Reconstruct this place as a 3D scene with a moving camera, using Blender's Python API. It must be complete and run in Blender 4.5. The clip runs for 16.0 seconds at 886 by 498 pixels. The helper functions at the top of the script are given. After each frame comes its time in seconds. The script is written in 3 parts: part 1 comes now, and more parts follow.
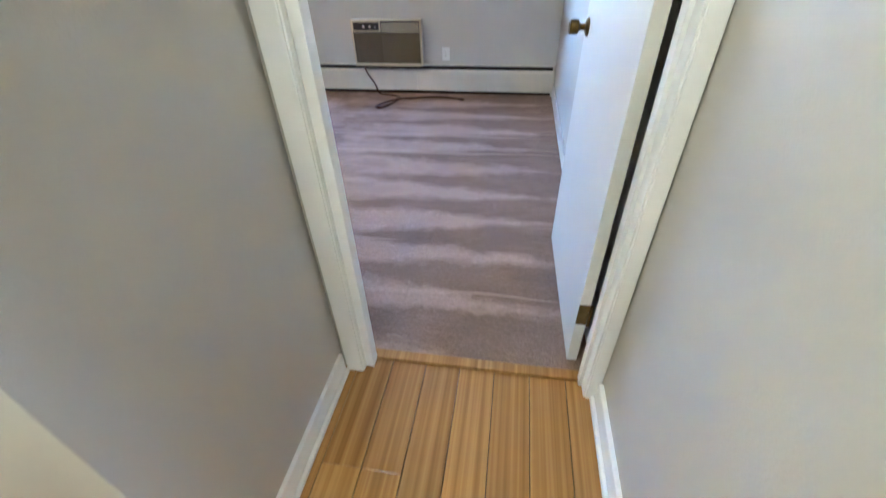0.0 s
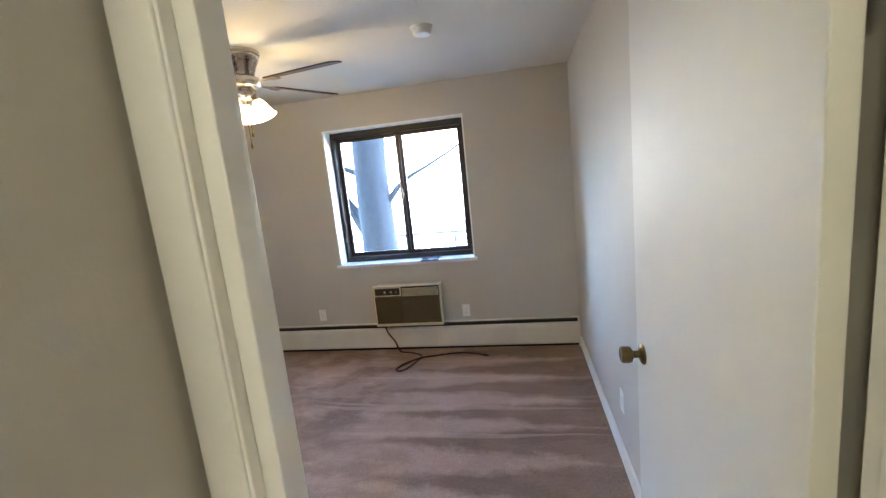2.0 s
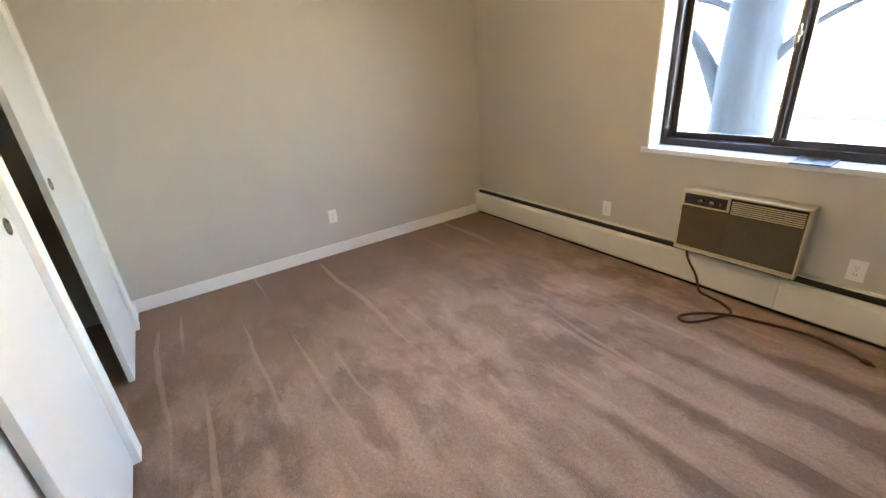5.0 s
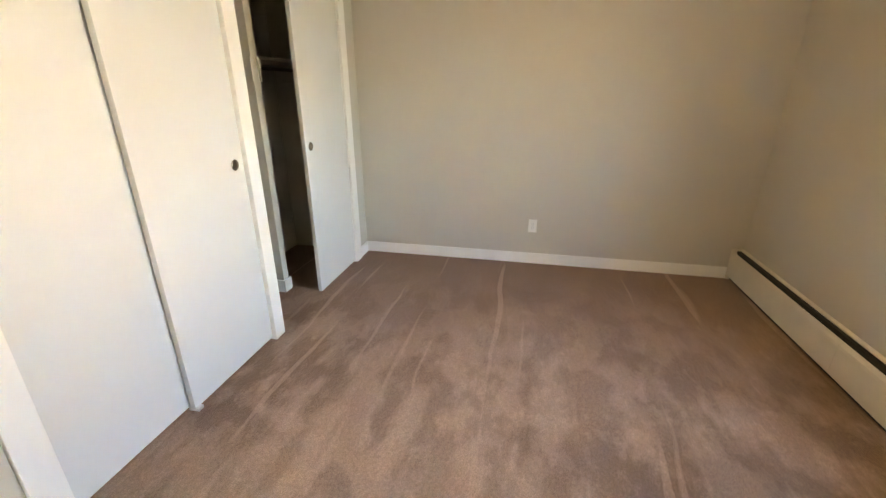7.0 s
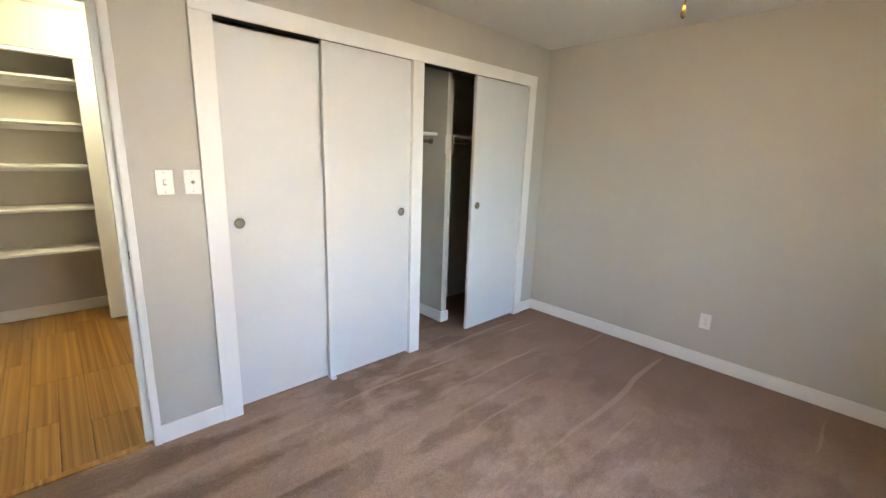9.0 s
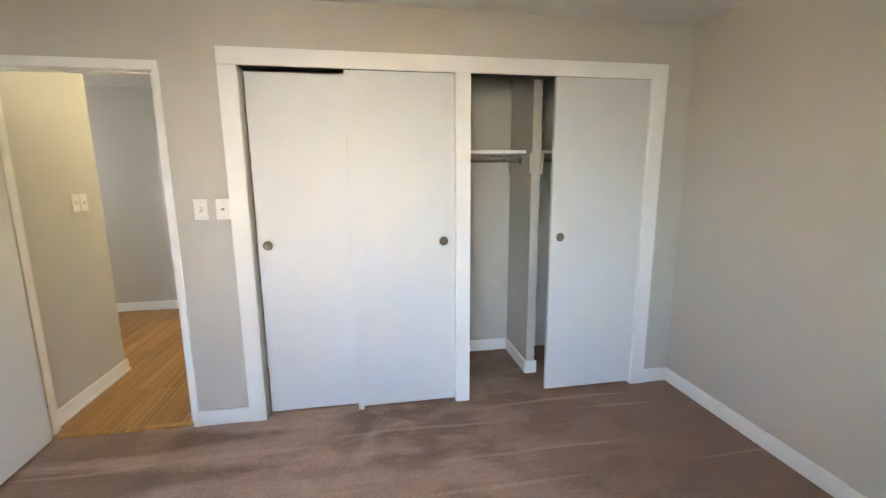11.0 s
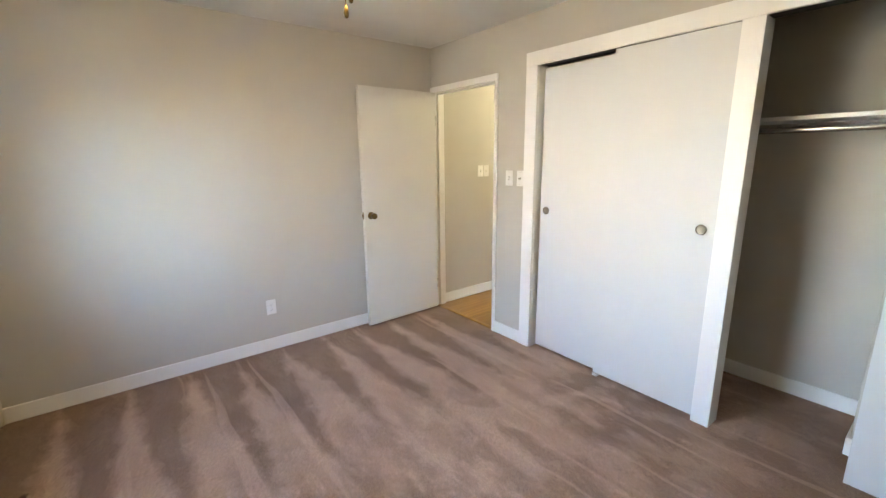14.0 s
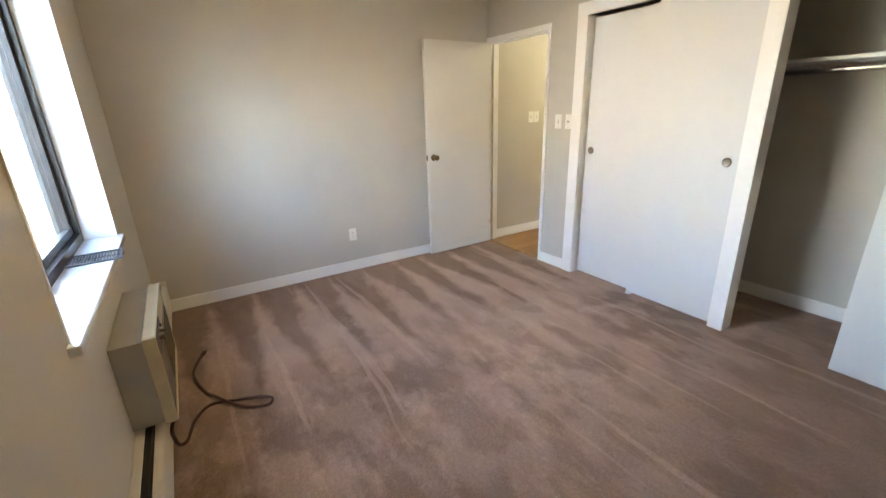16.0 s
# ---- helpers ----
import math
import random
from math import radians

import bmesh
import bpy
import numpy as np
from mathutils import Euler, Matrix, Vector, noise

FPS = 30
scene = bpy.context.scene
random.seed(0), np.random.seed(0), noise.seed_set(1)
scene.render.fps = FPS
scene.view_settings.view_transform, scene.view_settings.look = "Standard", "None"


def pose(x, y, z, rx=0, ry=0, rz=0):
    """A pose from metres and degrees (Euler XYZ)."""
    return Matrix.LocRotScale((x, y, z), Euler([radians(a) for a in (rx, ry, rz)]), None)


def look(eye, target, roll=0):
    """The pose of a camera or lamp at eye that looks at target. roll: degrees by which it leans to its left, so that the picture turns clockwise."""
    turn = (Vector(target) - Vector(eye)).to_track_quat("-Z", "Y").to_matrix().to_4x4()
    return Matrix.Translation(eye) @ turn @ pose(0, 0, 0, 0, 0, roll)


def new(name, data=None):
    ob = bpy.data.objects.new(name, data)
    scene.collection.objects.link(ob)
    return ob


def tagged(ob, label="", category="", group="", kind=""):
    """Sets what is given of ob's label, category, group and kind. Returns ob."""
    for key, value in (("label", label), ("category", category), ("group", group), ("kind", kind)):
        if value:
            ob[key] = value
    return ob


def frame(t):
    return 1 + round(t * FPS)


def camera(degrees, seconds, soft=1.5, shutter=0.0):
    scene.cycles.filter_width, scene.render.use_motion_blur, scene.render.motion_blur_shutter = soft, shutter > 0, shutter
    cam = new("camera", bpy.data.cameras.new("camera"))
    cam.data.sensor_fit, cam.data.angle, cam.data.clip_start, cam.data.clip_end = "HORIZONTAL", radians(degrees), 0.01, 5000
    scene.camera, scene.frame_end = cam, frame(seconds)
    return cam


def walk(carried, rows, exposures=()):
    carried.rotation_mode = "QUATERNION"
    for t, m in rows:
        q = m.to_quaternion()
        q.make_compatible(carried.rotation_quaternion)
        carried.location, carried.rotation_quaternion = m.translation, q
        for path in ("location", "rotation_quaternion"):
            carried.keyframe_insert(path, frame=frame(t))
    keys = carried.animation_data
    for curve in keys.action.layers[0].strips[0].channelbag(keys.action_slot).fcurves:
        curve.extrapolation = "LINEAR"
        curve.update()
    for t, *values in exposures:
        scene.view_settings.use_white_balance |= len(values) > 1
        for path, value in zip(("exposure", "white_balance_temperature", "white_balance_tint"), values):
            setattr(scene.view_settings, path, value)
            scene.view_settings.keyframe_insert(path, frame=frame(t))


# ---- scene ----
cam = camera(93.6, 16.0, soft=1.25, shutter=0.3)
PATH = [
    (0, (-0.362, -0.993, 1.297), (-0.644, 0.564, 0.075), -2.0),
    (0.5, (-0.382, -0.876, 1.362), (-0.712, 0.874, 0.452), -3.0),
    (1, (-0.376, -0.768, 1.445), (-0.846, 1.05, 0.757), -3.9),
    (1.5, (-0.408, -0.652, 1.527), (-0.887, 1.231, 1.053), -5.2),
    (2, (-0.454, -0.547, 1.59), (-0.834, 1.388, 1.261), -5.9),
    (2.5, (-0.422, -0.378, 1.602), (-1.155, 1.467, 1.356), -6.6),
    (3, (-0.393, -0.171, 1.561), (-1.349, 1.541, 1.17), -6.5),
    (3.5, (-0.436, -0.003, 1.487), (-1.488, 1.623, 0.993), -3.8),
    (4, (-0.549, 0.116, 1.436), (-1.825, 1.546, 0.864), -3.9),
    (4.2, (-0.579, 0.17, 1.446), (-1.943, 1.504, 0.845), -4.5),
    (6.3, (-0.633, 1.09, 1.401), (-2.375, 1.372, 0.46), 0.4),
    (6.5, (-0.574, 1.221, 1.408), (-2.38, 1.26, 0.549), 1.1),
    (7, (-0.498, 1.479, 1.446), (-2.327, 1.097, 0.733), -0.0),
    (7.5, (-0.538, 1.735, 1.445), (-2.366, 1.111, 0.929), 4.9),
    (8, (-0.559, 1.987, 1.471), (-2.326, 1.145, 1.058), 2.1),
    (8.5, (-0.538, 2.281, 1.482), (-2.08, 1.1, 1.009), 2.5),
    (8.7, (-0.548, 2.29, 1.474), (-2.007, 1.0, 1.015), 2.3),
    (10.8, (-1.804, 2.541, 1.481), (-2.28, 0.635, 1.105), -0.1),
    (11, (-1.937, 2.534, 1.495), (-2.272, 0.593, 1.145), -0.4),
    (11.5, (-2.229, 2.558, 1.508), (-2.035, 0.598, 1.159), -2.4),
    (12, (-2.565, 2.599, 1.523), (-2.018, 0.731, 1.062), -0.0),
    (12.5, (-2.779, 2.531, 1.513), (-1.966, 0.754, 1.09), -0.0),
    (13, (-2.983, 2.415, 1.549), (-1.887, 0.778, 1.203), -0.2),
    (13.5, (-3.124, 2.362, 1.535), (-1.753, 0.958, 1.149), 0.4),
    (14, (-3.257, 2.409, 1.487), (-1.714, 1.213, 1.05), -0.7),
    (14.5, (-3.343, 2.561, 1.438), (-1.886, 1.374, 0.754), -0.9),
    (15, (-3.454, 2.671, 1.449), (-1.899, 1.604, 0.782), -2.2),
    (15.5, (-3.582, 2.752, 1.426), (-1.962, 1.876, 0.646), -4.6),
    (16, (-3.652, 2.836, 1.458), (-2.037, 1.846, 0.814), -1.8),
]
walk(cam, [(t, look(eye, target, roll)) for t, eye, target, roll in PATH],
     exposures=[(0.0, 6.65, 4850, 9), (0.5, 6.2, 5300, 9), (1.0, 6.1, 5550, 10), (2.0, 6.0, 5750, 10), (3.0, 6.1, 6400, 10), (3.5, 6.35, 6700, 10), (4.2, 6.4, 6650, 10),
                (6.3, 6.3, 8100, 10), (7.5, 6.2, 7900, 10), (8.7, 6.1, 6950, 10), (11.0, 6.0, 6700, 10), (12.0, 6.0, 6600, 10), (13.0, 6.0, 6800, 10), (14.0, 6.2, 6850, 10), (16.0, 6.1, 7000, 10)])

# ---- light ----
world = bpy.data.worlds.new("sky")
scene.world = world
world.use_nodes = True
wn = world.node_tree
sky = wn.nodes.new("ShaderNodeTexSky")
sky.sky_type, sky.sun_disc = "NISHITA", False
sky.sun_elevation, sky.sun_rotation = radians(42), radians(150)
sky.air_density, sky.dust_density = 1.0, 2.5
wn.nodes["Background"].inputs["Strength"].default_value = 0.15
wn.links.new(sky.outputs["Color"], wn.nodes["Background"].inputs["Color"])


def lamp(name, kind, at, power, color, size=0.1):
    data = bpy.data.lights.new(name, kind)
    data.energy, data.color = power, color
    if kind == "POINT":
        data.shadow_soft_size = size
    ob = new(name, data)
    ob.matrix_basis = at
    return ob


sun = lamp("sun", "SUN", look((0, 0, 0), (-0.35, 0.65, -0.67)), 4.5, (1.0, 0.95, 0.88))
sun.data.angle = radians(0.5)
lamp("hall_lamp", "POINT", pose(-0.98, -1.5, 2.30), 0.60, (0.98, 0.87, 0.55), 0.12)
FAN = Vector((-2.0, 1.78, 2.43))
BULBS = []
for a in (12, 132, 252):
    BULBS.append((FAN.x + 0.085 * math.cos(radians(a)), FAN.y + 0.085 * math.sin(radians(a)), 2.085, a))
    lamp("fan_bulb", "POINT", pose(BULBS[-1][0], BULBS[-1][1], 2.075), 0.095, (1.0, 0.70, 0.33), 0.05)
# added unseen lamp for daylight from the hall's east end; no window there
hall_daylight_fill = lamp("hall_daylight_fill", "AREA", look((2.19, -1.3, 1.5), (0, -1.7, 1.2)), 0.45, (0.84, 0.91, 1.0))
hall_daylight_fill.data.size = 0.65


# ---- materials ----
def base(name, rough=0.5, metal=0.0):
    m = bpy.data.materials.new(name)
    m.use_nodes = True
    n, l = m.node_tree.nodes, m.node_tree.links
    p = n["Principled BSDF"]
    p.inputs["Roughness"].default_value, p.inputs["Metallic"].default_value = rough, metal
    return m, n, l, p


def coords(n, l, scale=(1, 1, 1), kind="Object", turn=0.0):
    c, mp = n.new("ShaderNodeTexCoord"), n.new("ShaderNodeMapping")
    mp.inputs["Scale"].default_value = scale
    mp.inputs["Rotation"].default_value = (0, 0, radians(turn))
    l.new(c.outputs[kind], mp.inputs["Vector"])
    return mp.outputs["Vector"]


def grain(n, l, vec, scale, detail=3.0, rough=0.6):
    t = n.new("ShaderNodeTexNoise")
    t.inputs["Scale"].default_value, t.inputs["Detail"].default_value, t.inputs["Roughness"].default_value = scale, detail, rough
    l.new(vec, t.inputs["Vector"])
    return t.outputs["Fac"]


def ramp(n, l, fac, stops):
    r = n.new("ShaderNodeValToRGB")
    while len(r.color_ramp.elements) < len(stops):
        r.color_ramp.elements.new(0.5)
    for e, (at, col) in zip(r.color_ramp.elements, stops):
        e.position, e.color = at, (*col, 1)
    l.new(fac, r.inputs["Fac"])
    return r.outputs["Color"]


def blend(n, l, fac, a, b, kind="MIX"):
    x = n.new("ShaderNodeMix")
    x.data_type, x.blend_type = "RGBA", kind
    if isinstance(fac, float):
        x.inputs[0].default_value = fac
    else:
        l.new(fac, x.inputs[0])
    for s, v in ((6, a), (7, b)):
        if isinstance(v, tuple):
            x.inputs[s].default_value = (*v, 1)
        else:
            l.new(v, x.inputs[s])
    return x.outputs[2]


def relief(n, l, p, height, strength, distance=0.01):
    b = n.new("ShaderNodeBump")
    b.inputs["Strength"].default_value, b.inputs["Distance"].default_value = strength, distance
    l.new(height, b.inputs["Height"])
    l.new(b.outputs["Normal"], p.inputs["Normal"])


def paint(name, col, rough=0.55, spread=0.06, fine=220.0, bump=0.12, metal=0.0, broad=1.3, gloss=0.5):
    """Painted or plain surface: broad mottling, fine roller grain."""
    m, n, l, p = base(name, rough, metal)
    p.inputs["Specular IOR Level"].default_value = gloss
    v = coords(n, l)
    lo, hi = tuple(c * (1 - spread) for c in col), tuple(min(1, c * (1 + spread)) for c in col)
    l.new(ramp(n, l, grain(n, l, v, broad, 4), [(0.3, lo), (0.7, hi)]), p.inputs["Base Color"])
    l.new(ramp(n, l, grain(n, l, v, broad * 5, 3), [(0.2, (rough - 0.03,) * 3), (0.8, (rough + 0.03,) * 3)]), p.inputs["Roughness"])
    relief(n, l, p, grain(n, l, v, fine, 2), bump, 0.002)
    return m


wall_paint = paint("wall_paint", (0.555, 0.525, 0.470), 0.5, 0.025, 160, 0.25)
ceiling_paint = paint("ceiling_paint", (0.78, 0.77, 0.74), 0.8, 0.03, 120, 0.35)
trim_paint = paint("trim_paint", (0.87, 0.86, 0.84), 0.40, 0.025, 14, 0.008)
door_paint = paint("door_paint", (0.70, 0.685, 0.64), 0.55, 0.02, 18, 0.010, gloss=0.30)
closet_paint = paint("closet_door_paint", (0.69, 0.695, 0.695), 0.46, 0.015, 18, 0.010, gloss=0.35)
plastic = paint("white_plastic", (0.84, 0.83, 0.80), 0.3, 0.02, 200, 0.02)
# near-black for holes, slots and gaps, in place of real depth
slot_dark = paint("dark_slot", (0.02, 0.018, 0.015), 0.7)
heater_paint = paint("heater_enamel", (0.70, 0.66, 0.57), 0.38, 0.05, 140, 0.06, broad=4)
bezel_paint = paint("aged_bezel", (0.58, 0.50, 0.32), 0.45, 0.07, 200, 0.08, broad=6)
case_paint = paint("ac_case", (0.42, 0.40, 0.35), 0.5, 0.06, 200, 0.06, broad=6)
panel_brown = paint("brown_panel", (0.095, 0.068, 0.028), 0.33, 0.12, 300, 0.10, broad=7)
bar_brown = paint("brown_grille", (0.115, 0.085, 0.042), 0.4, 0.1, 300, 0.05, broad=7)
panel_black = paint("black_panel", (0.025, 0.02, 0.018), 0.35)
bronze = paint("bronze_aluminium", (0.035, 0.030, 0.030), 0.38, 0.15, 250, 0.04, 0.4, broad=5)
brass = paint("worn_brass", (0.17, 0.118, 0.042), 0.34, 0.25, 90, 0.08, 1.0, broad=30)
nickel = paint("brushed_nickel", (0.56, 0.50, 0.44), 0.26, 0.10, 160, 0.04, 1.0, broad=12)
chrome = paint("satin_chrome", (0.40, 0.39, 0.36), 0.25, 0.08, 160, 0.04, 1.0, broad=12)
pull_inside = paint("finger_cup", (0.24, 0.21, 0.16), 0.3, 0.2, 120, 0.05, 1.0, broad=25)
grey_metal = paint("grey_register", (0.10, 0.10, 0.105), 0.42, 0.12, 180, 0.06, 0.6, broad=9)
cord_brown = paint("brown_cord", (0.075, 0.026, 0.017), 0.45, 0.2, 300, 0.05, broad=20)
sill_stone = paint("painted_sill", (0.76, 0.77, 0.78), 0.16, 0.04, 60, 0.04, broad=6)
facade_paint = paint("pale_facade", (0.34, 0.33, 0.31), 0.8, 0.08, 8, 0.3, broad=0.4)
roof_grey = paint("grey_shingle", (0.22, 0.21, 0.21), 0.85, 0.2, 6, 0.5, broad=1)
# pale panes: the outdoor glare's wash-out is put into their colour
washed_pane = paint("washed_out_pane", (0.42, 0.44, 0.46), 0.2)
leaf_paint = paint("bush_leaf", (0.085, 0.115, 0.075), 0.6, 0.3, 40, 0.1, broad=9)
blue_steel = paint("painted_steel", (0.05, 0.07, 0.07), 0.5)


def blade_wood():
    m, n, l, p = base("dark_blade_wood", 0.45)
    v = coords(n, l, (4, 60, 4))
    l.new(ramp(n, l, grain(n, l, v, 2, 5), [(0.3, (0.018, 0.010, 0.007)), (0.7, (0.075, 0.038, 0.022))]), p.inputs["Base Color"])
    return m


def bamboo():
    m, n, l, p = base("bamboo_plank", 0.3)
    info = n.new("ShaderNodeObjectInfo")
    v = coords(n, l, (55, 0.5, 1))
    off = n.new("ShaderNodeVectorMath")
    off.operation = "ADD"
    l.new(v, off.inputs[0])
    shift = n.new("ShaderNodeVectorMath")
    shift.operation = "SCALE"
    shift.inputs[0].default_value = (40, 70, 0)
    l.new(info.outputs["Random"], shift.inputs["Scale"])
    l.new(shift.outputs["Vector"], off.inputs[1])
    strip = ramp(n, l, grain(n, l, off.outputs["Vector"], 1.0, 3, 0.5), [(0.30, (0.27, 0.128, 0.028)), (0.50, (0.385, 0.200, 0.050)), (0.72, (0.52, 0.305, 0.092))])
    tone = ramp(n, l, info.outputs["Random"], [(0.0, (0.78, 0.73, 0.68)), (1.0, (1.08, 1.05, 1.0))])
    col = blend(n, l, 1.0, strip, tone, "MULTIPLY")
    l.new(col, p.inputs["Base Color"])
    l.new(ramp(n, l, grain(n, l, coords(n, l), 6, 4), [(0.3, (0.31,) * 3), (0.7, (0.36,) * 3)]), p.inputs["Roughness"])
    relief(n, l, p, grain(n, l, off.outputs["Vector"], 1.0, 4), 0.03, 0.001)
    return m


def carpet_pile():
    """Cut pile, brushed lighter and darker along x by a vacuum cleaner; window falloff to the west painted in."""
    m, n, l, p = base("brown_cut_pile", 0.95)
    p.inputs["Specular IOR Level"].default_value = 0.15
    p.inputs["Sheen Weight"].default_value, p.inputs["Sheen Roughness"].default_value = 0.32, 0.5
    p.inputs["Sheen Tint"].default_value = (0.85, 0.64, 0.52, 1)
    wob = n.new("ShaderNodeTexNoise")
    wob.inputs["Scale"].default_value = 1.4
    l.new(coords(n, l), wob.inputs["Vector"])
    warp = n.new("ShaderNodeVectorMath")
    warp.operation = "MULTIPLY_ADD"
    l.new(wob.outputs["Color"], warp.inputs[0])
    warp.inputs[1].default_value = (0.35, 0.10, 0)
    l.new(coords(n, l), warp.inputs[2])
    def lanes(scale, seed):
        mp = n.new("ShaderNodeMapping")
        mp.inputs["Scale"].default_value, mp.inputs["Location"].default_value = scale, (seed, seed * 2.3, 0)
        l.new(warp.outputs["Vector"], mp.inputs["Vector"])
        return mp.outputs["Vector"]
    def calc(kind, x, y):
        q = n.new("ShaderNodeMath")
        q.operation = kind
        for i, v in enumerate((x, y)):
            if isinstance(v, (int, float)):
                q.inputs[i].default_value = v
            else:
                l.new(v, q.inputs[i])
        return q.outputs[0]
    strokes = ramp(n, l, grain(n, l, lanes((1.1, 3.4, 1), 3.0), 1.0, 2.0, 0.5), [(0.40, (0, 0, 0)), (0.60, (1, 1, 1))])
    patches = ramp(n, l, grain(n, l, lanes((2.7, 4.4, 1), 7.0), 1.0, 3.0, 0.55), [(0.44, (0, 0, 0)), (0.56, (1, 1, 1))])
    flecks = ramp(n, l, grain(n, l, lanes((6.0, 11.0, 1), 5.0), 1.0, 4.0, 0.65), [(0.52, (0, 0, 0)), (0.66, (1, 1, 1))])
    thin = ramp(n, l, grain(n, l, lanes((0.42, 13.0, 1), 11.0), 1.0, 1.0, 0.4), [(0.655, (0, 0, 0)), (0.69, (1, 1, 1)), (0.75, (1, 1, 1))])
    broad = ramp(n, l, grain(n, l, lanes((0.55, 0.75, 1), 2.0), 1.0, 2.0), [(0.40, (0, 0, 0)), (0.60, (1, 1, 1))])
    xyz = n.new("ShaderNodeSeparateXYZ")
    l.new(warp.outputs["Vector"], xyz.inputs[0])
    # wedge strokes that start at the east wall and thin out into the room
    saw = calc("PINGPONG", calc("ADD", calc("MULTIPLY", xyz.outputs["Y"], 3.1), grain(n, l, lanes((0.4, 1.1, 1), 9.0), 1.0, 2.0)), 0.5)
    reach = calc("MULTIPLY", calc("ADD", xyz.outputs["X"], 1.65), 0.33)
    wedge = calc("MULTIPLY", calc("SUBTRACT", reach, calc("ADD", saw, calc("MULTIPLY", calc("SUBTRACT", grain(n, l, lanes((5.5, 8.0, 1), 1.0), 1.0, 4.0, 0.7), 0.5), 0.50))), 5.5)
    wedge_n = n.new("ShaderNodeClamp")
    l.new(wedge, wedge_n.inputs["Value"])
    east = n.new("ShaderNodeMapRange")
    for i, v in enumerate((-1.7, -0.9, 0.0, 1.0)):
        east.inputs[i + 1].default_value = v
    l.new(xyz.outputs["X"], east.inputs[0])
    dark, light = (0.185, 0.121, 0.085), (0.560, 0.398, 0.305)
    both = blend(n, l, 0.74, strokes, patches)
    both = blend(n, l, 0.34, both, flecks)
    both = blend(n, l, 0.35, both, broad)
    # darker to the west: window light falloff put into the colour, plus fewer strokes
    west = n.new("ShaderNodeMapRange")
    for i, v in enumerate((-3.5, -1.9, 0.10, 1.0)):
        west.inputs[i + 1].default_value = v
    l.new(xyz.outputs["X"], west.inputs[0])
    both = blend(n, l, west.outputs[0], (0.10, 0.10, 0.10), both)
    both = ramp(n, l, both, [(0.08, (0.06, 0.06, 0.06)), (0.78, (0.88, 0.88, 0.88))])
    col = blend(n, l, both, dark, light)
    near_wall = blend(n, l, wedge_n.outputs[0], (0.54, 0.382, 0.292), (0.195, 0.128, 0.090))
    col = blend(n, l, calc("MULTIPLY", east.outputs[0], 0.67), col, near_wall)
    col = blend(n, l, calc("MULTIPLY", thin, 0.42), col, (0.57, 0.405, 0.31))
    tuft = grain(n, l, coords(n, l), 170, 3, 0.75)
    col = blend(n, l, 1.0, col, ramp(n, l, tuft, [(0.25, (0.66, 0.64, 0.62)), (0.75, (1.33, 1.33, 1.34))]), "MULTIPLY")
    col = blend(n, l, 1.0, col, ramp(n, l, grain(n, l, coords(n, l), 60, 4, 0.75), [(0.3, (0.80, 0.79, 0.78)), (0.7, (1.20, 1.20, 1.21))]), "MULTIPLY")
    l.new(col, p.inputs["Base Color"])
    hump = n.new("ShaderNodeMath")
    hump.operation = "MULTIPLY_ADD"
    hump.inputs[1].default_value = 1.0
    l.new(tuft, hump.inputs[0])
    l.new(grain(n, l, coords(n, l), 60, 3), hump.inputs[2])
    relief(n, l, p, hump.outputs[0], 0.8, 0.008)
    return m


def clear_glass():
    m, n, l, p = base("window_glass", 0.0)
    p.inputs["Transmission Weight"].default_value, p.inputs["IOR"].default_value = 1.0, 1.12
    p.inputs["Base Color"].default_value = (0.95, 0.98, 1.0, 1)
    return m


def lit_glass():
    m, n, l, p = base("frosted_lit_glass", 0.35)
    p.inputs["Base Color"].default_value = (0.9, 0.86, 0.78, 1)
    p.inputs["Transmission Weight"].default_value = 0.6
    p.inputs["Emission Color"].default_value = (1.0, 0.80, 0.48, 1)
    p.inputs["Emission Strength"].default_value = 0.02
    return m


def bark():
    m, n, l, p = base("tree_bark", 0.9)
    v = coords(n, l, (9, 9, 1.6))
    h = grain(n, l, v, 1.2, 6, 0.7)
    # blue cast of the glare through the window is mixed into the bark
    l.new(ramp(n, l, h, [(0.3, (0.024, 0.031, 0.041)), (0.7, (0.034, 0.044, 0.058))]), p.inputs["Base Color"])
    relief(n, l, p, h, 0.35, 0.03)
    return m


def lawn_mat():
    m, n, l, p = base("winter_ground", 0.95)
    v = coords(n, l)
    l.new(ramp(n, l, grain(n, l, v, 0.3, 6), [(0.35, (0.075, 0.078, 0.055)), (0.65, (0.15, 0.15, 0.125))]), p.inputs["Base Color"])
    relief(n, l, p, grain(n, l, v, 30, 4), 0.6, 0.03)
    return m


carpet_mat, bamboo_mat, glass_mat, shade_mat, bark_mat, blade_mat = carpet_pile(), bamboo(), clear_glass(), lit_glass(), bark(), blade_wood()


# ---- making meshes ----
def box(bm, x0, x1, y0, y1, z0, z1, bevel=0.0, seg=2):
    x0, x1, y0, y1, z0, z1 = min(x0, x1), max(x0, x1), min(y0, y1), max(y0, y1), min(z0, z1), max(z0, z1)
    m = Matrix.LocRotScale(((x0 + x1) / 2, (y0 + y1) / 2, (z0 + z1) / 2), None, (x1 - x0, y1 - y0, z1 - z0))
    vs = bmesh.ops.create_cube(bm, size=1, matrix=m)["verts"]
    if bevel:
        bmesh.ops.bevel(bm, geom=list({e for v in vs for e in v.link_edges}), offset=bevel, segments=seg, profile=0.5, affect="EDGES")
    return bm


